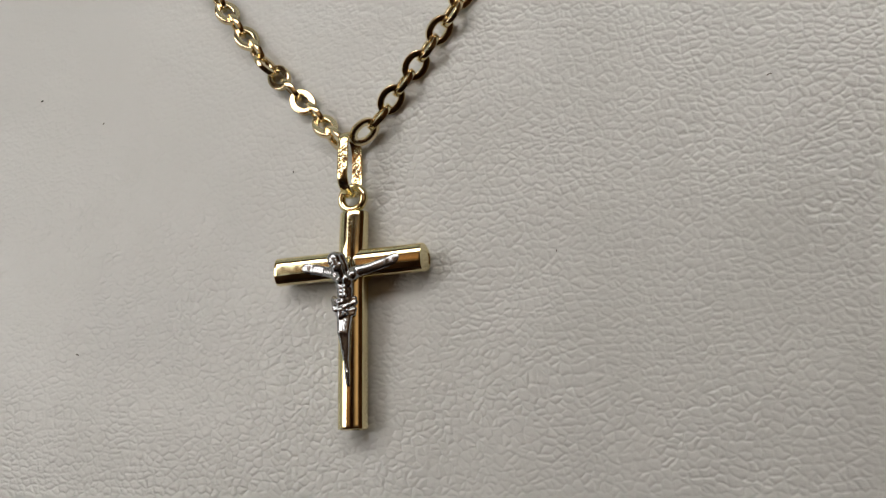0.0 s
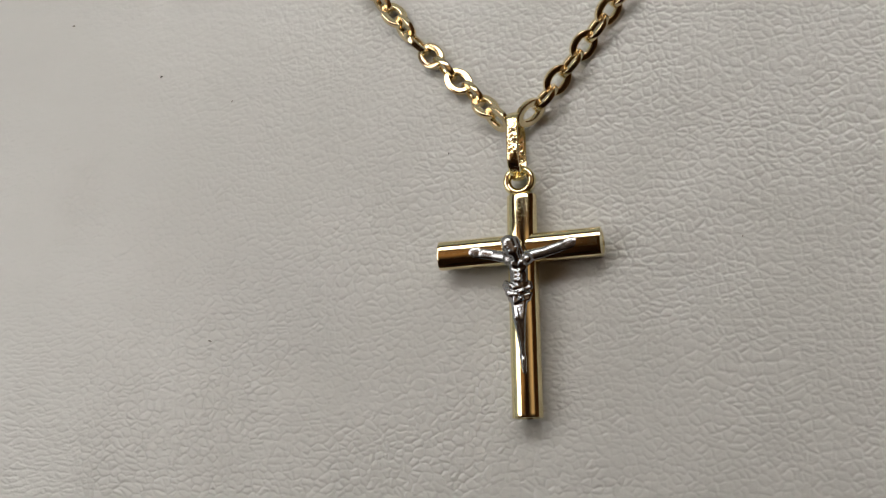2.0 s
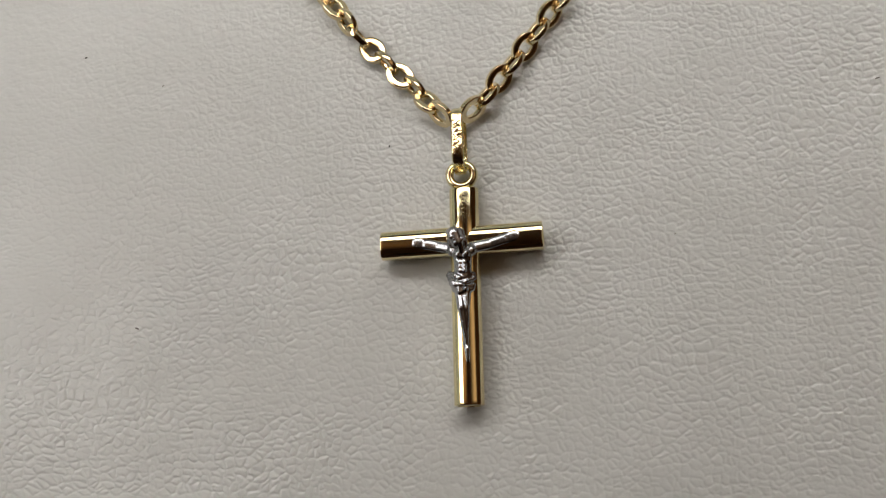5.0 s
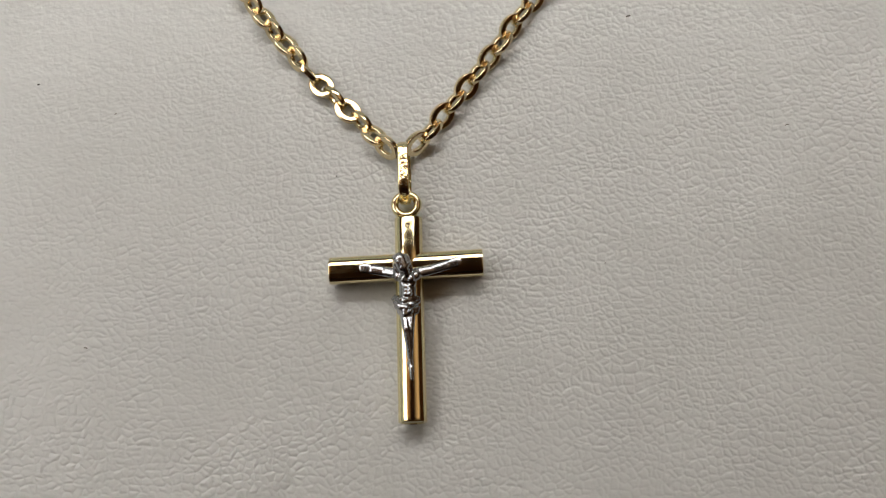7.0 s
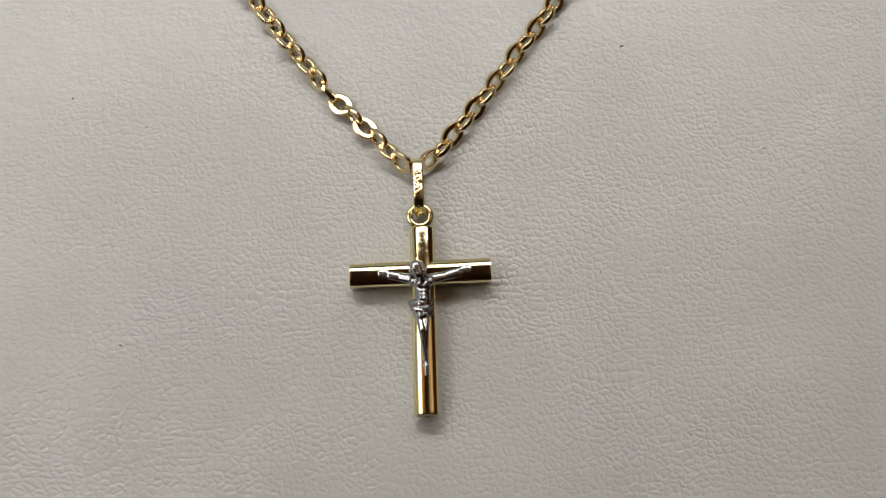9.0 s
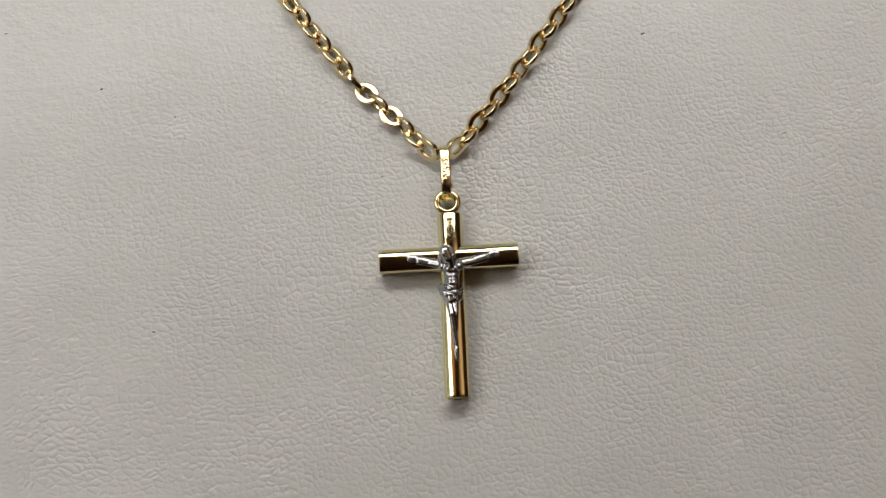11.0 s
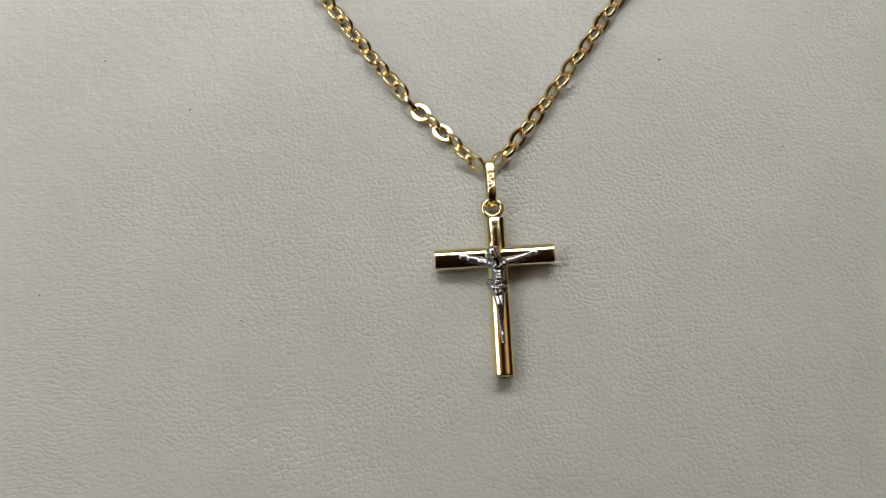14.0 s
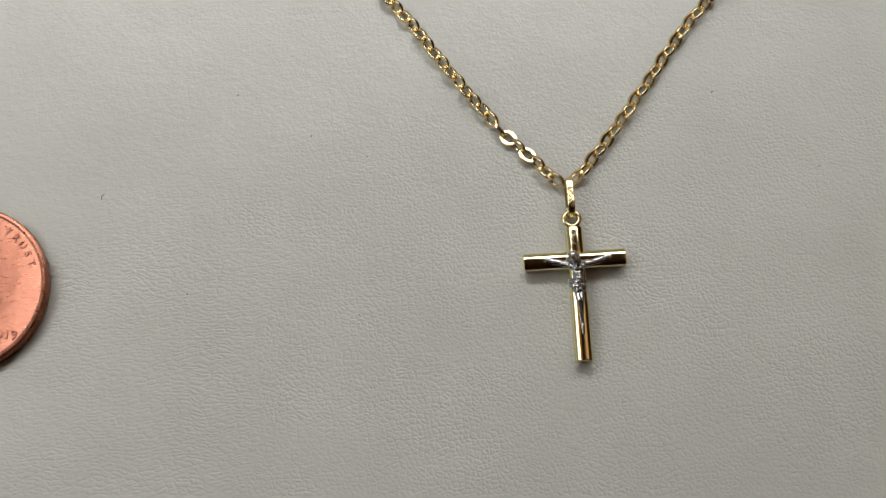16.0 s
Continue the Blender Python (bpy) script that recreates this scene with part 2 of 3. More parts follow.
def panel_light(name, x0, y0, x1, y1, z, label, category, glow):
    """A flat lamp with a metal frame round its diffuser; a lamp below the ceiling hangs from four cables."""
    lamp = new(name)
    lamp.location = ((x0 + x1) / 2, (y0 + y1) / 2, z)
    w, d, e, h = (x1 - x0) / 2, (y1 - y0) / 2, 0.012, 0.03
    frame_bm = bmesh.new()
    corners = ((-1, -1), (1, -1), (1, 1), (-1, 1))
    outer = [frame_bm.verts.new((sx * (w + e), sy * (d + e), -h)) for sx, sy in corners]
    inner = [frame_bm.verts.new((sx * w, sy * d, -h)) for sx, sy in corners]
    top_o = [frame_bm.verts.new(v.co + Vector((0, 0, h))) for v in outer]
    top_i = [frame_bm.verts.new(v.co + Vector((0, 0, h))) for v in inner]
    for k in range(4):
        j = (k + 1) % 4
        frame_bm.faces.new((outer[k], outer[j], inner[j], inner[k]))
        frame_bm.faces.new((outer[k], outer[j], top_o[j], top_o[k]))
        frame_bm.faces.new((inner[k], inner[j], top_i[j], top_i[k]))
        frame_bm.faces.new((top_o[k], top_o[j], top_i[j], top_i[k]))
    part("frame", frame_bm, METAL, lamp, unit=1.0, smooth=False)
    part("diffuser", box(-w, -d, -0.026, w, d, -0.018), glow, lamp, "glowing diffuser", unit=1.0, smooth=False)
    if z < ROOF:
        part("cover", box(-w, -d, -0.015, w, d, -0.003), METAL, lamp, unit=1.0, smooth=False)
        for sx, sy in corners:
            part("cable", lathe([(0, 0), (0.0015, 0), (0.0015, ROOF - z), (0, ROOF - z)], 8, Matrix.Translation((sx * (w + e / 2), sy * (d + e / 2), 0))), METAL, lamp, unit=1.0)
    return tagged(lamp, label, category, "lamps over the counter")


# unseen lamps placed by the gold's highlights; hanging low adds falloff over the pad
panel_light("unseen_hanging_lamp", -0.38, 0.28, 0.32, 0.475, 0.5, "long flat lamp glowing white, unseen, on added hanging cables", "hanging lamp", NORTH_LAMP)
panel_light("unseen_hanging_lamp", -1.33, -0.13, -0.52, 0.45, 0.9, "broad flat lamp glowing white, unseen, on added hanging cables", "hanging lamp", WEST_LAMP)
# glow panels added overhead only for amber and tan reflections in the gold
panel_light("added_glow_panel", -1.25, -0.25, -0.3, 1.05, ROOF, "unseen amber glow panel added overhead for reflections in gold", "ceiling light", AMBER_GLOW)
panel_light("added_glow_panel", 0.4, -0.5, 2.5, 1.2, ROOF, "unseen tan glow panel added overhead for reflections in gold", "ceiling light", TAN_GLOW)

# ---- pad ----
pad = new("jewellery_pad")
pad.location = (0, 0, -0.012)
part("board", box(-150, -105, 0, 150, 125, 2, 0.4), WOOD, pad, "dark backing board")
GRAIN = 0.046


def value_noise(x, y, size, seed):
    """Smooth noise from -1 to 1 with lumps of that size, for arrays."""
    table = np.random.RandomState(seed).uniform(-1, 1, (256, 256))
    u, v = x / size + 61.3, y / size + 83.7
    i, k = np.floor(u).astype(int), np.floor(v).astype(int)
    fu, fv = u - i, v - k
    fu, fv = fu * fu * fu * (fu * (6 * fu - 15) + 10), fv * fv * fv * (fv * (6 * fv - 15) + 10)
    a, b = table[i % 256, k % 256], table[(i + 1) % 256, k % 256]
    c, d = table[i % 256, (k + 1) % 256], table[(i + 1) % 256, (k + 1) % 256]
    return (a * (1 - fu) + b * fu) * (1 - fv) + (c * (1 - fu) + d * fu) * fv


def pebbles(u, v, seed):
    """Distances to the nearest of scattered grain centres and to the border with its neighbour, and how far that border runs along x."""
    rs = np.random.RandomState(seed)
    jx, jy = rs.uniform(0.05, 0.95, (512, 512)), rs.uniform(0.05, 0.95, (512, 512))
    i, k = np.floor(u).astype(int), np.floor(v).astype(int)
    near, mx, my = np.full(u.shape, 9.0), np.zeros(u.shape), np.zeros(u.shape)
    steps = [(a, b) for a in (-1, 0, 1) for b in (-1, 0, 1)]
    for a, b in steps:
        ci, ck = i + a, k + b
        px, py = ci + jx[ci % 512, ck % 512] - u, ck + jy[ci % 512, ck % 512] - v
        d = np.hypot(px, py)
        closer = d < near
        near, mx, my = np.where(closer, d, near), np.where(closer, px, mx), np.where(closer, py, my)
    edge, level = np.full(u.shape, 9.0), np.zeros(u.shape)
    for a, b in [(a, b) for a in (-2, -1, 0, 1, 2) for b in (-2, -1, 0, 1, 2)]:
        ci, ck = i + a, k + b
        px, py = ci + jx[ci % 512, ck % 512] - u, ck + jy[ci % 512, ck % 512] - v
        gap = np.hypot(px - mx, py - my)
        d = ((px * px + py * py) - near * near) / np.maximum(2 * gap, 1e-6)
        closer = (gap > 1e-6) & (d < edge)
        edge, level = np.where(closer, d, edge), np.where(closer, np.abs(py - my) / np.maximum(gap, 1e-6), level)
    return near, edge, level


def smooth_step(x, a, b):
    t = np.clip((x - a) / (b - a), 0, 1)
    return t * t * (3 - 2 * t)


def crease(edge, level, width, bias=0.15):
    """From a crease, deepest where it runs along x, to 0 on the flat top of a grain."""
    return -(1 - bias + bias * level * level) * np.exp(-((np.maximum(edge, 0) / width) ** 2))


def grain_height(x, y):
    """Relief of the leatherette in millimetres: small domed grains parted by creases, drawn out into short wrinkles on the west side and worn smooth to the north-west."""
    wx = x + 0.5 * value_noise(x, y, 4.0, 21) + 0.2 * value_noise(x, y, 1.2, 1) + 0.1 * value_noise(x, y, 0.36, 2)
    wy = y + 0.4 * value_noise(x, y, 4.0, 22) + 0.15 * value_noise(x, y, 1.2, 3) + 0.08 * value_noise(x, y, 0.36, 4)
    long = smooth_step(-x + 9 * value_noise(x, y, 6.0, 5), 20, 24)
    depth = 0.75 + 0.25 * smooth_step(value_noise(x, y, 5.0, 6), -0.6, 0.4)
    broken = depth * (0.6 + 0.4 * smooth_step(value_noise(x, 1.4 * y, 0.9, 12), -0.7, 0.2))
    near, edge, level = pebbles(wx / 0.62 + 0.25 * wy, wy / 0.54, 7)
    round_h = broken * crease(edge, level, 0.12) - 0.05 * near * near
    near, edge, level = pebbles(wx / 0.76 + 0.3 * wy + 40, wy / 0.5, 8)
    long_h = 0.95 * broken * crease(edge, level, 0.12) - 0.05 * near * near
    near, edge, level = pebbles(wx / 0.42 - 0.2 * wy + 90, wy / 0.34 + 30, 11)
    small = 0.15 * depth * smooth_step(value_noise(x, y, 1.3, 13), -0.2, 0.6) * crease(edge, level, 0.16)
    h = round_h * (1 - long) + long_h * long + small
    flat = smooth_step(-x + 10 * value_noise(x, y, 6.0, 16), 32, 37)
    near, edge, level = pebbles(wx / 1.4 + 0.15 * wy + 70, wy / 0.44, 17)
    flat_h = 0.85 * broken * crease(edge, level, 0.12, 0.4) - 0.04 * near * near
    h = h * (1 - flat) + flat_h * flat
    worn = smooth_step(y - 0.12 * (x + 10) + 3 * value_noise(x, y, 8.0, 19), 5, 24)
    h = h * (1 - 0.75 * worn) * (1 + 0.25 * smooth_step(-y, 0, 14))
    return GRAIN * h + 0.008 * value_noise(x, 1.3 * y, 0.7, 9) + 0.003 * value_noise(x, y, 0.27, 15) + 0.03 * value_noise(x, y, 4.0, 10)


def cover_mesh():
    """The pad's cover as one sheet, closely divided where the necklace and the coin lie, with rounded edges and sides."""
    w, e, s, n, r = -149.0, 149.0, -104.0, 124.0, 3.0
    bend = [r * (1 - math.cos(a * math.pi / 12)) for a in range(7)]

    def line(lo, hi, a, b, step):
        left, right = np.linspace(lo + r, a, 14)[1:-1], np.linspace(b, hi - r, 14)[1:-1]
        return np.concatenate([[lo], [lo + q for q in bend], left, np.arange(a, b, step), right, [hi - q for q in reversed(bend)], [hi]])

    xs, ys = line(w, e, -68.0, 42.5, 0.076), line(s, n, -29.5, 40.0, 0.076)
    x, y = np.meshgrid(xs, ys, indexing="ij")
    dx, dy = np.minimum(x - w, e - x), np.minimum(y - s, n - y)
    drop = lambda d: r - np.sqrt(np.maximum(r * r - np.maximum(r - d, 0) ** 2, 0))
    z = 12.0 + grain_height(x, y) * smooth_step(np.minimum(dx, dy), 2.0, 8.0) - np.maximum(drop(dx), drop(dy))
    z[0, :], z[-1, :], z[:, 0], z[:, -1] = 2.0, 2.0, 2.0, 2.0
    nx, ny = x.shape
    mesh = bpy.data.meshes.new("leather_cover")
    mesh.vertices.add(nx * ny)
    mesh.vertices.foreach_set("co", (np.stack([x, y, z], -1) * MM).astype(np.float32).ravel())
    a = (np.arange(nx - 1)[:, None] * ny + np.arange(ny - 1)).ravel()
    loops = np.stack([a, a + ny, a + ny + 1, a + 1], -1).astype(np.int32)
    mesh.loops.add(loops.size)
    mesh.loops.foreach_set("vertex_index", loops.ravel())
    mesh.polygons.add(len(loops))
    mesh.polygons.foreach_set("loop_start", np.arange(0, loops.size, 4, dtype=np.int32))
    mesh.polygons.foreach_set("use_smooth", np.ones(len(loops), dtype=bool))
    mesh.update(calc_edges=True)
    mesh.materials.append(LEATHER)
    return mesh


cover = new("leather_cover", cover_mesh())
cover.parent = pad
tagged(cover, "off-white grained leatherette")
tagged(pad, "off-white grained leatherette jewellery pad lying on dark wood", "display pad")

# ---- necklace chain ----
chain = new("necklace_chain")
link_bm = ring_mesh(2.4, 1.84, 0.5, 0.42, 6.0, 40, 16)
LEFT = [(0.1, 8.85), (-1.1, 9.55), (-2.1, 10.75), (-3.0, 11.9), (-4.1, 13.05), (-5.1, 14.2), (-6.12, 15.35), (-7.15, 16.55), (-7.95, 17.7),
        (-8.8, 18.95), (-9.75, 20.2), (-11.6, 23.0), (-13.9, 26.45), (-16.0, 29.9), (-18.8, 33.7), (-22.0, 38.0), (-26, 43)]
RIGHT = [(0.1, 8.85), (1.3, 9.75), (2.3, 10.75), (3.2, 11.85), (4.25, 13.0), (5.2, 14.1), (6.2, 15.3), (7.15, 16.47), (8.2, 17.7), (9.0, 18.9),
         (11.05, 21.35), (12.85, 23.8), (14.8, 26.2), (16.8, 28.6), (19.0, 30.8), (22.5, 34.3), (26.5, 38.3)]


def lifted(points):
    """The chain lies on the pad and climbs to the bail over its last links."""
    return [(x, y, 0.72 - (0.22 if x < 0 and 11 < y < 16 else 0) + 0.6 * max(0.0, 1 - math.hypot(x - 0.1, y - 8.85) / 3.0)) for x, y in points]


def twist_left(k):
    """Roll of the left strand's even links; the odd ones stand across."""
    return float(np.interp(k, (0, 2, 4, 6, 8, 40), (35, 32, 16, 17, -58, -58)))


# two links of the left strand lie nearly flat: the way their faces point
LYING = {4: (0.1, 0.12, 1.0), 6: (-0.165, 0.12, 1.0)}
link_mesh = None
rng = random.Random(4)
for side, points, first, step, count in ((1, RIGHT, 1.45, 1.515, 29), (-1, LEFT, 1.44, 1.52, 30)):
    for k, (place, d) in enumerate(along(lifted(points), first, step, count), 1):
        base = (46.0 if k > 1 else 62.0) - 90 * ((k + 1) % 2) if side > 0 else twist_left(k) + 90 * (k % 2)
        roll = radians(base + rng.uniform(-5, 5))
        s = Vector((0, 0, 1)).cross(d).normalized()
        up = d.cross(s)
        across = math.cos(roll) * s + math.sin(roll) * up
        normal = d.cross(across)
        if side < 0 and k in LYING:
            normal = Vector(LYING[k]).normalized()
            d = (d - normal * d.dot(normal)).normalized()
            across = normal.cross(d)
        m = Matrix((d, across, normal)).transposed().to_4x4()
        m.translation = place * MM
        if link_mesh is None:
            ob = part("link", link_bm, CHAIN_GOLD, chain)
            link_mesh = ob.data
        else:
            ob = new("link", link_mesh)
            ob.parent = chain
        ob.matrix_local = m
tagged(chain, "fine yellow gold cable chain lying on leatherette", "chain")

# ---- cross pendant ----
pendant = new("cross_pendant")
TUBE, ARM, AXIS = 1.03, 1.0, 1.03


def dip(y):
    """How far the top of the upright slopes down towards its ring."""
    d = max(0.0, y - 0.9)
    return 0.115 * d * d / (d + 0.4)


def tube(name, a, b, r, power, dome, label=""):
    """A polished bar with a low domed top with softly rolled ends, from a to b."""
    a, b = Vector(a), Vector(b)
    n = (b - a).length
    half = [(0, 0.06), (r - 0.22, 0.06), (r - 0.17, 0.0), (r - 0.06, 0.0), (r - 0.018, 0.018), (r, 0.06)]
    prof = half + [(r, n * k / 48) for k in range(1, 48)] + [(q, n - z) for q, z in reversed(half)]
    bm = lathe(prof, 96)
    for v in bm.verts:
        q = math.hypot(v.co.x, v.co.y)
        if q > 1e-6:
            k = (abs(v.co.x / q) ** power + abs(v.co.y / q) ** power) ** (-1 / power)
            v.co.x, v.co.y = v.co.x * k, v.co.y * k
    bm.transform(Matrix.Translation(a) @ (b - a).to_track_quat("Z", "Y").to_matrix().to_4x4())
    belt = AXIS + r - dome
    for v in bm.verts:
        t = (v.co.z - AXIS) / r
        v.co.z = belt + t * (dome if t > 0 else belt - AXIS + r)
        v.co.z -= dip(v.co.y) * v.co.z / 2.06
    return part(name, bm, GOLD, pendant, label, crease=40)


tube("upright_bar", (-0.03, -11.5, AXIS), (0.31, 3.78, AXIS), TUBE, 2.1, 0.82)
tube("cross_bar", (-5.68, 0.0, AXIS), (5.69, -0.1, AXIS), ARM, 2.15, 0.6)

# solder that fills the corners where the bars cross
boss = lathe([(0, 0.2), (1.36, 0.2), (1.45, 0.7), (1.36, 1.1), (1.1, 1.5), (0.75, 1.72), (0.35, 1.82), (0, 1.84)], 48, Matrix.Translation((0.1, -0.05, 0)))
part("solder_fillet", boss, GOLD, pendant)

# ring soldered to the top
ring_bm = ring_mesh(2.34, 2.26, 0.6, 0.6, 2.0, 40, 12)
ring_bm.transform(Matrix.Translation((0.2, 4.83, AXIS)))
part("jump_ring", ring_bm, GOLD, pendant)

# bail: a flat strip bent into a long loop round the chain
LOOP = [(8.5, 2.46), (7.3, 2.55), (6.1, 2.62), (5.45, 2.28), (5.08, 1.6), (4.95, 1.0), (5.3, 0.45), (6.15, 0.2), (7.3, 0.14), (8.5, 0.2), (9.2, 0.55), (9.52, 1.2), (9.5, 1.8), (9.15, 2.28)]


def bail_bm():
    line = [p for p, d in along([(0, *p) for p in LOOP[-2:] + LOOP + LOOP[:2]], 0.0, 0.16, 200)]
    start = min(range(30), key=lambda k: (line[k] - Vector((0, *LOOP[0]))).length)
    stop = min(range(40, len(line)), key=lambda k: (line[k] - line[start]).length)
    loop = [(p.y, p.z) for p in line[start:stop]]
    n, sections = len(loop), []
    cy, cz = 7.36, 1.4
    w, t = 0.42, 0.1
    for k, (y, z) in enumerate(loop):
        prev, nxt = Vector((0, *loop[k - 1])), Vector((0, *loop[(k + 1) % n]))
        d = (nxt - prev).normalized()
        out = Vector((1, 0, 0)).cross(d)
        if out.dot(Vector((0, y - cy, z - cz))) < 0:
            out = -out
        mid = Vector((0.2 + 0.012 * (y - 7.3), y, z))
        ring = []
        for u, v in ((-w * 0.92, -t), (-w, 0), (-w * 0.93, t * 0.7), (-w * 0.72, t), (0, t * 1.15), (w * 0.72, t), (w * 0.93, t * 0.7), (w, 0), (w * 0.92, -t), (0, -t * 0.9)):
            ring.append(mid + Vector((u, 0, 0)) + out * v)
        sections.append(ring)
    return sweep(None, sections)


bail = part("bail", bail_bm(), BAIL_GOLD, pendant, crease=60)


def stamp_bars(y0, y1, x, z, tilt, count, seed):
    """Unreadable hallmark: short proud bars, coloured dark for the shade of engraving."""
    rnd = random.Random(seed)
    for k in range(count):
        y = y0 + (y1 - y0) * (k + 0.5) / count
        n = rnd.uniform(0.09, 0.17)
        b = box(-n, -0.042, -0.02, n, 0.042, 0.014, 0.01, 1)
        b.transform(Matrix.Translation((x + (-0.12, 0.1)[k % 2] + rnd.uniform(-0.05, 0.05) + 0.012 * (y - 7.3), y, z + tilt * (y - 7.3))) @ Matrix.Rotation(radians(rnd.uniform(-60, 60)), 4, "Z"))
        part("hallmark_bar", b, SHADED_STAMP_GOLD, bail)


stamp_bars(6.3, 8.4, 0.2, 2.672, -0.066, 14, 2)
stamp_bars(6.3, 8.4, 0.2, 0.255, 0.0, 10, 3)


# a worn stamp near the top of the upright, in the same darkened gold
for k in range(6):
    b = box(-0.09, -0.05, -0.015, 0.09, 0.05, 0.012, 0.01, 1)
    b.transform(Matrix.Translation((0.3 + 0.02 * (k % 2), 1.75 + 0.27 * k, AXIS + TUBE - dip(1.75 + 0.27 * k))) @ Matrix.Rotation(radians(20 * (-1) ** k), 4, "Z"))
    part("stamp_bar", b, SHADED_STAMP_GOLD, pendant)


# the small figure, one plain mesh
def capsule(bm, a, b, ra, rb, flat=1.0):
    a, b = Vector(a), Vector(b)
    steps = max(2, int((b - a).length / (0.4 * min(ra, rb))))
    for k in range(steps + 1):
        f = k / steps
        r = ra + (rb - ra) * f
        bmesh.ops.create_icosphere(bm, subdivisions=2, radius=1, matrix=Matrix.Translation(a.lerp(b, f)) @ Matrix.Diagonal((r, r, r * flat, 1)))


def figure():
    bm, rnd = bmesh.new(), random.Random(8)

    def blob(p, r):
        bmesh.ops.create_icosphere(bm, subdivisions=1, radius=r, matrix=Matrix.Translation(p))

    for n, x0, x1, y0, y1, z0, z1 in ((7, -0.6, 0.3, -0.4, 0.5, 3.2, 3.4), (9, -0.65, 0.7, -3.8, -2.7, 2.6, 2.78), (5, -0.2, 0.3, -7.4, -4.4, 2.4, 2.65)):
        for _ in range(n):
            y = rnd.uniform(y0, y1)
            z = rnd.uniform(z0, z1) - (0.13 * (-4.2 - y) if y < -4.2 else 0)
            blob((rnd.uniform(x0, x1), y, z), rnd.uniform(0.13, 0.22))
    capsule(bm, (-0.1, -1.3, 2.72), (0.02, -1.42, 2.72), 0.3, 0.26, 0.9)
    capsule(bm, (0.42, -1.28, 2.74), (0.38, -1.45, 2.72), 0.3, 0.26, 0.9)
    for y in (-1.85, -2.15, -2.42):
        capsule(bm, (-0.05, y, 2.72), (-0.02, y - 0.05, 2.72), 0.17, 0.15)
        capsule(bm, (0.28, y, 2.72), (0.26, y - 0.05, 2.72), 0.17, 0.15)
    capsule(bm, (-0.30, 0.10, 3.0), (-0.08, -0.50, 3.0), 0.56, 0.48)
    capsule(bm, (-0.52, 0.22, 2.8), (-0.58, -0.5, 2.6), 0.4, 0.28)
    capsule(bm, (0.02, 0.22, 2.8), (0.34, -0.55, 2.6), 0.4, 0.28)
    capsule(bm, (0.10, -0.72, 3.0), (0.16, -1.05, 2.85), 0.28, 0.24)
    capsule(bm, (-0.1, -0.3, 2.5), (0.05, -0.9, 2.4), 0.45, 0.5)
    capsule(bm, (-0.5, -0.95, 2.3), (0.74, -1.0, 2.3), 0.42, 0.42)
    capsule(bm, (-0.12, -1.2, 2.5), (-0.1, -1.6, 2.5), 0.42, 0.40, 0.9)
    capsule(bm, (0.40, -1.2, 2.5), (0.42, -1.6, 2.5), 0.42, 0.40, 0.9)
    capsule(bm, (0.14, -1.6, 2.3), (0.10, -2.7, 2.25), 0.66, 0.64, 0.8)
    capsule(bm, (0.1, -1.2, 2.0), (0.1, -3.6, 1.95), 0.5, 0.5)
    for k, (x0, dy, x1, r) in enumerate(((-0.82, -0.30, 0.80, 0.2), (-0.82, -0.38, 0.84, 0.22), (-0.72, -0.30, 0.80, 0.2), (-0.55, -0.1, 0.7, 0.22))):
        y = -2.62 - 0.38 * k
        capsule(bm, (x0, y + 0.16, 2.15), (-0.15, y + dy, 2.70 - 0.03 * k), r, r)
        capsule(bm, (-0.15, y + dy, 2.70 - 0.03 * k), (x1, y + 0.10 * (k % 2), 2.2), r, r * 0.9)
    capsule(bm, (-0.7, -2.72, 2.12), (-0.98, -2.6, 2.05), 0.15, 0.17)
    capsule(bm, (-0.8, -2.8, 2.0), (-0.88, -3.15, 1.95), 0.13, 0.11)
    capsule(bm, (-0.2, -3.8, 2.25), (-0.08, -4.95, 2.6), 0.36, 0.30)
    capsule(bm, (0.28, -3.8, 2.25), (0.2, -5.0, 2.45), 0.36, 0.31)
    capsule(bm, (-0.08, -4.95, 2.58), (0.16, -7.7, 2.15), 0.29, 0.17)
    capsule(bm, (0.2, -5.0, 2.42), (0.06, -7.6, 2.12), 0.29, 0.19)
    capsule(bm, (0.12, -7.7, 2.18), (0.14, -8.5, 2.12), 0.23, 0.16)
    for s, pts in ((-1, ((-0.5, -0.75, 2.2), (-1.4, -0.5, 2.0), (-2.35, -0.25, 1.95), (-2.85, -0.1, 1.9))), (1, ((0.7, -0.8, 2.2), (1.8, -0.58, 2.0), (2.95, -0.3, 1.95), (3.55, -0.12, 1.9)))):
        capsule(bm, pts[0], pts[1], 0.46, 0.40, 0.62)
        capsule(bm, pts[1], pts[2], 0.40, 0.40, 0.46)
        capsule(bm, pts[2], pts[3], 0.40, 0.46, 0.36)
        for k in range(6):
            f = rnd.uniform(0, 2.4)
            q = Vector(pts[int(f)]).lerp(Vector(pts[int(f) + 1]), f % 1)
            blob(q + Vector((rnd.uniform(-0.05, 0.05), rnd.uniform(-0.18, 0.18), 0.1)), rnd.uniform(0.08, 0.13))
        capsule(bm, pts[3], (pts[3][0] + s * 0.55, pts[3][1] + 0.08, 1.88), 0.4, 0.34, 0.36)
        bmesh.ops.create_icosphere(bm, subdivisions=2, radius=1, matrix=Matrix.Translation((pts[3][0] + s * 0.1, pts[3][1] + 0.02, 1.92)) @ Matrix.Rotation(0.16 * s, 4, "Z") @ Matrix.Diagonal((0.66, 0.46, 0.17, 1)))
    return bm


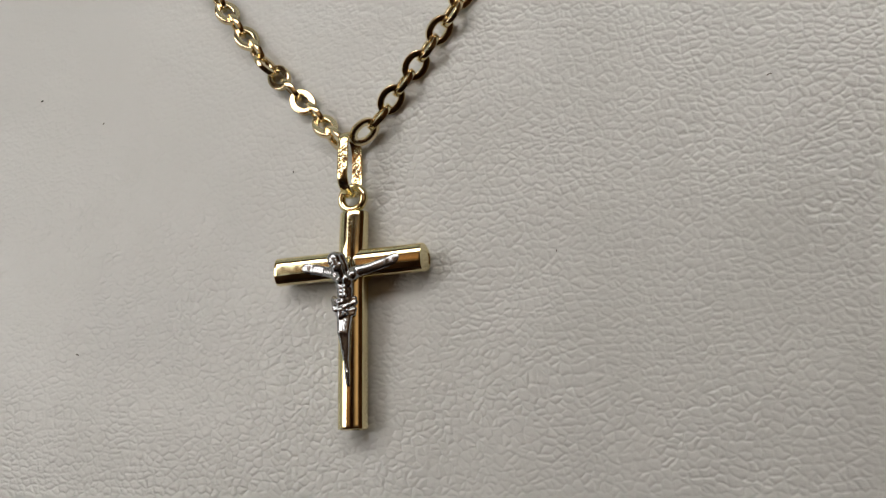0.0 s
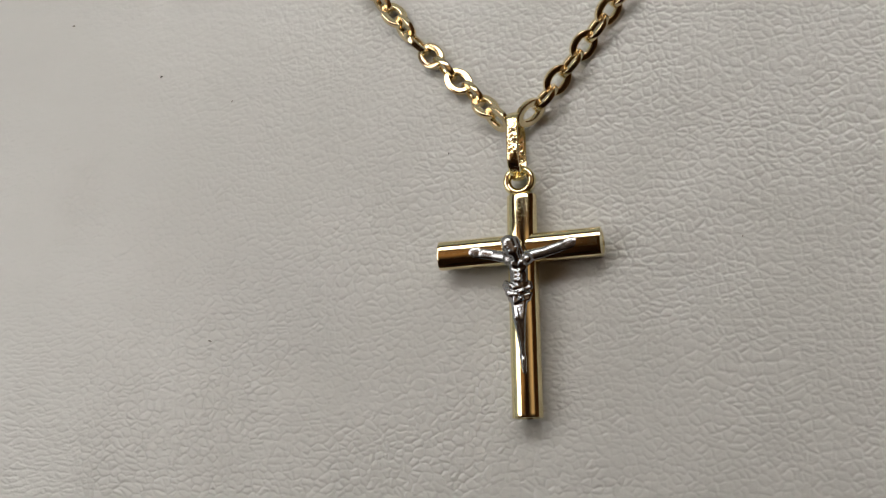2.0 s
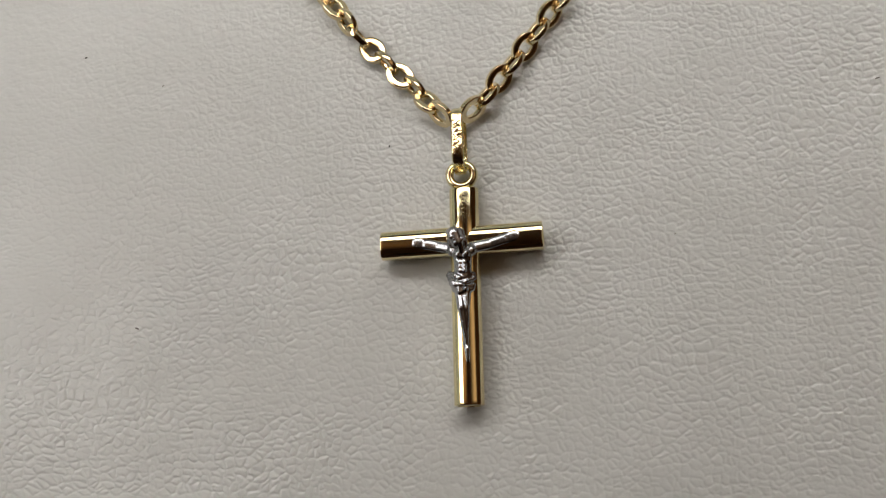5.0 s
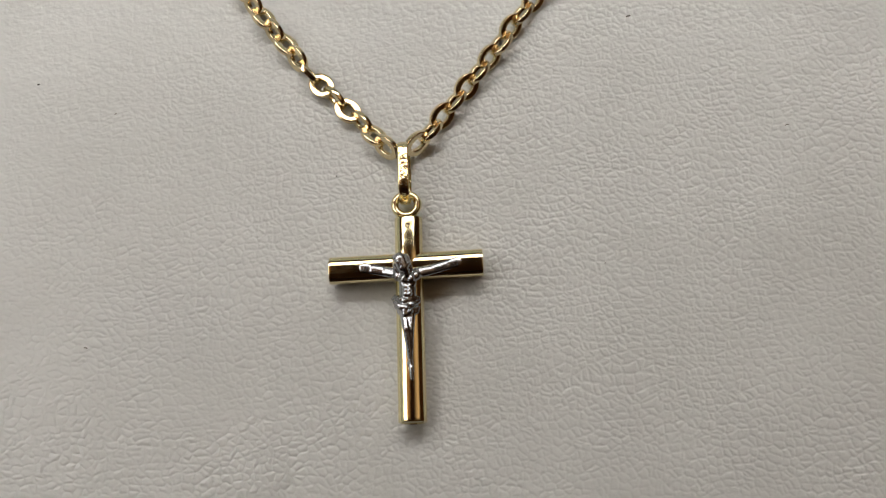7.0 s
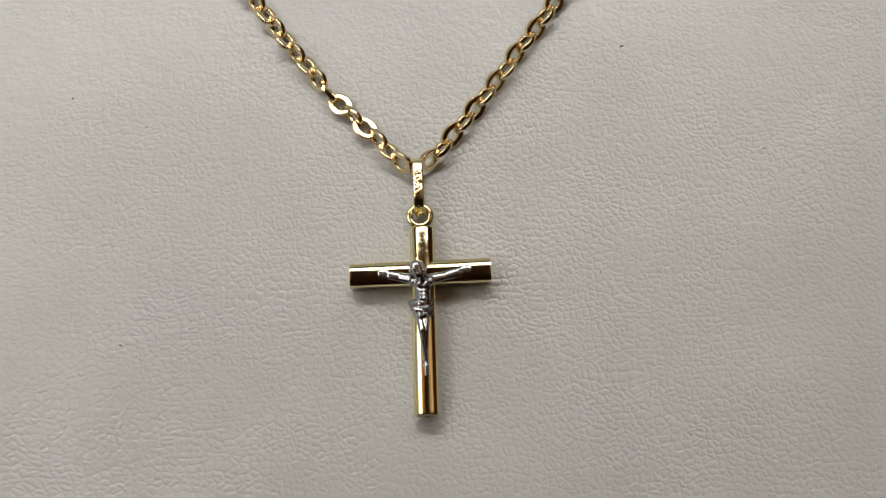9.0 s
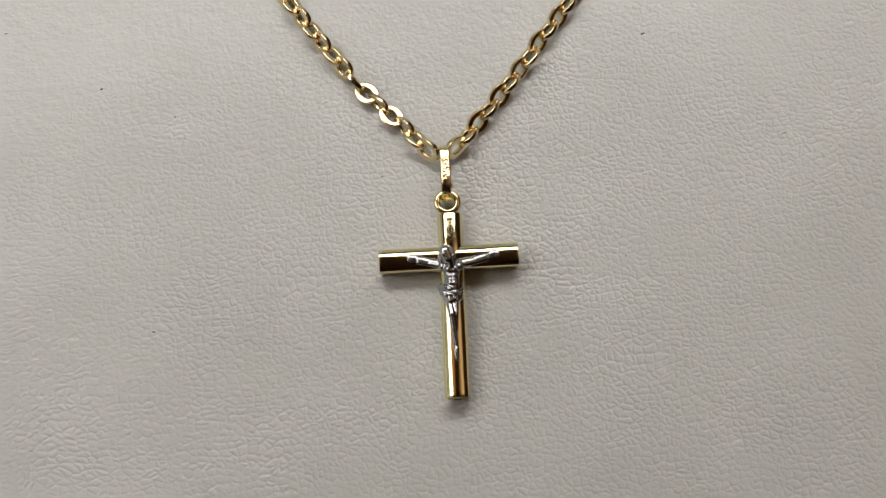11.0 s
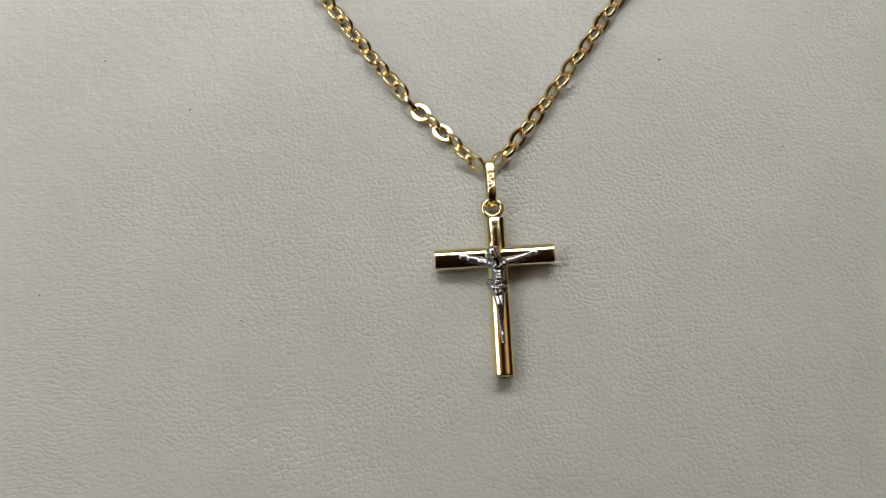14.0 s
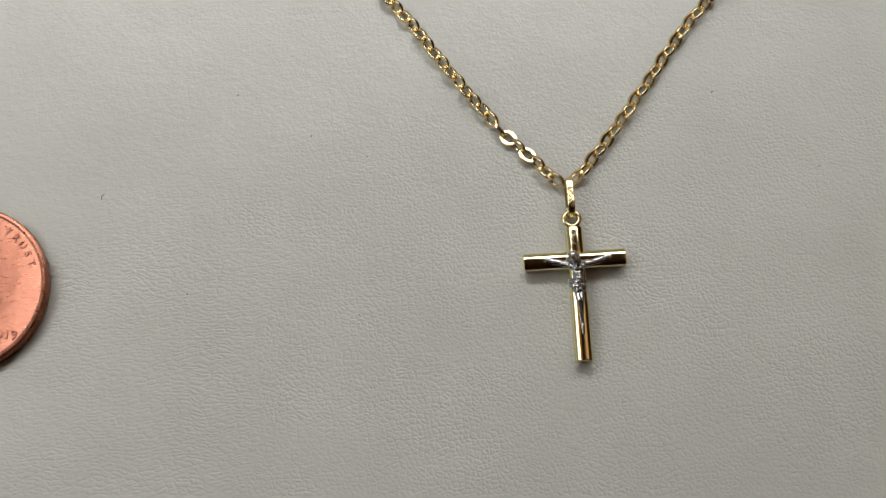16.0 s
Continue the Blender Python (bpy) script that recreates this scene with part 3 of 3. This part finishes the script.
fig = part("small_figure", figure(), SILVER, pendant, "white gold relief figure")
mod = fig.modifiers.new("blend", "REMESH")
mod.mode, mod.voxel_size, mod.use_smooth_shade = "VOXEL", 0.05 * MM, True
mod = fig.modifiers.new("soften", "SMOOTH")
mod.factor, mod.iterations = 0.5, 8
tagged(pendant, "polished yellow gold cross with small white gold figure", "pendant")

# ---- coin ----
coin = new("copper_coin")
CX, CY, CR, CT = -68.49, 1.53, 9.525, 1.5
coin.location = (CX * MM, CY * MM, 0)
# the side wall is coloured darker than the disc to give it shade
part("edge", lathe([(CR - 0.4, 0.0), (CR - 0.2, 0.0), (CR - 0.04, 0.06), (CR, 0.2), (CR, CT - 0.22), (CR - 0.05, CT - 0.07), (CR - 0.16, CT - 0.012), (CR - 0.4, CT - 0.03)], 160), SHADED_COPPER, coin, "copper edge coloured dark for its shade")
coin_prof = [(0, 0), (CR - 0.45, 0), (CR - 0.3, 0.1), (CR - 0.3, CT - 0.1), (CR - 0.22, CT - 0.02), (CR - 0.26, CT), (CR - 0.45, CT), (CR - 0.62, CT - 0.12), (CR - 0.75, CT - 0.15), (CR * 0.5, CT - 0.12), (0, CT - 0.1)]
part("disc", lathe(coin_prof, 160), COPPER, coin)


def letter(char, size, m, parent, name):
    curve = bpy.data.curves.new(name, "FONT")
    curve.body, curve.size, curve.extrude, curve.align_x = char, size, 0.05, "CENTER"
    curve.bevel_depth, curve.bevel_resolution, curve.resolution_u = 0.03, 1, 3
    tmp = new("tmp", curve)
    mesh = bpy.data.meshes.new_from_object(tmp.evaluated_get(bpy.context.evaluated_depsgraph_get()))
    bpy.data.objects.remove(tmp)
    mesh.transform(Matrix.Scale(MM, 4) @ m)
    mesh.materials.clear()
    mesh.materials.append(COPPER)
    ob = new(name, mesh)
    ob.parent = parent
    return ob


for k, c in enumerate("TRUST"):
    a = 51.5 - 8.6 * k
    letter(c, 1.15, pose(7.65 * math.cos(radians(a)), 7.65 * math.sin(radians(a)), CT - 0.13, 0, 0, a - 90), coin, "raised_letter")
for k, c in enumerate("2019"):
    letter(c, 1.5, pose(3.65 + 0.76 * k, -5.85 - 0.14 * k, CT - 0.13, 0, 0, -6), coin, "raised_digit")
tagged(coin, "bright copper coin with raised rim lying on leatherette", "coin")


# ---- dust and lint on the pad ----
def lint(x, y, length, thick, turn, bend, material, label):
    pts = [Vector((length * (k / 6 - 0.5), bend * math.sin(math.pi * k / 6), thick * 0.5 + 0.02 * (k % 2))) for k in range(7)]
    sections = []
    for k, p in enumerate(pts):
        r = thick * (0.5 if 0 < k < 6 else 0.25)
        sections.append([p + Vector((0, r * math.cos(2 * math.pi * j / 6), r * math.sin(2 * math.pi * j / 6))) for j in range(6)])
    ob = part("lint_speck", sweep(None, sections, False), material)
    ob.matrix_world = pose(x * MM, y * MM, 0, 0, 0, turn)
    return tagged(ob, label, "lint", "specks on the pad")


DARK, GREY = "tiny dark fibre of lint on leatherette", "tiny grey dust speck on leatherette"
for x, y, length, thick, turn, bend, mat, lab in (
    (-53.2, 11.6, 0.75, 0.10, 70, 0.2, LINT, DARK), (-28.95, 17.35, 0.22, 0.13, 20, 0.02, LINT, DARK), (-43.58, -0.58, 0.2, 0.12, 0, 0.02, LINT, DARK),
    (18.35, 19.49, 0.36, 0.16, 15, 0.03, PALE_LINT, GREY), (29.4, 9.45, 0.35, 0.08, 10, 0.05, PALE_LINT, GREY), (14.73, -0.42, 0.15, 0.08, 60, 0.02, PALE_LINT, GREY),
    (-22.6, 14.36, 0.2, 0.09, 40, 0.02, PALE_LINT, GREY), (-24.4, -4.35, 0.3, 0.10, -20, 0.03, PALE_LINT, GREY), (-37.4, 23.16, 0.25, 0.12, 0, 0.02, PALE_LINT, GREY),
    (-5.12, 7.82, 0.14, 0.09, 80, 0.02, LINT, DARK),
):
    lint(x, y, length, thick, turn, bend, mat, lab)
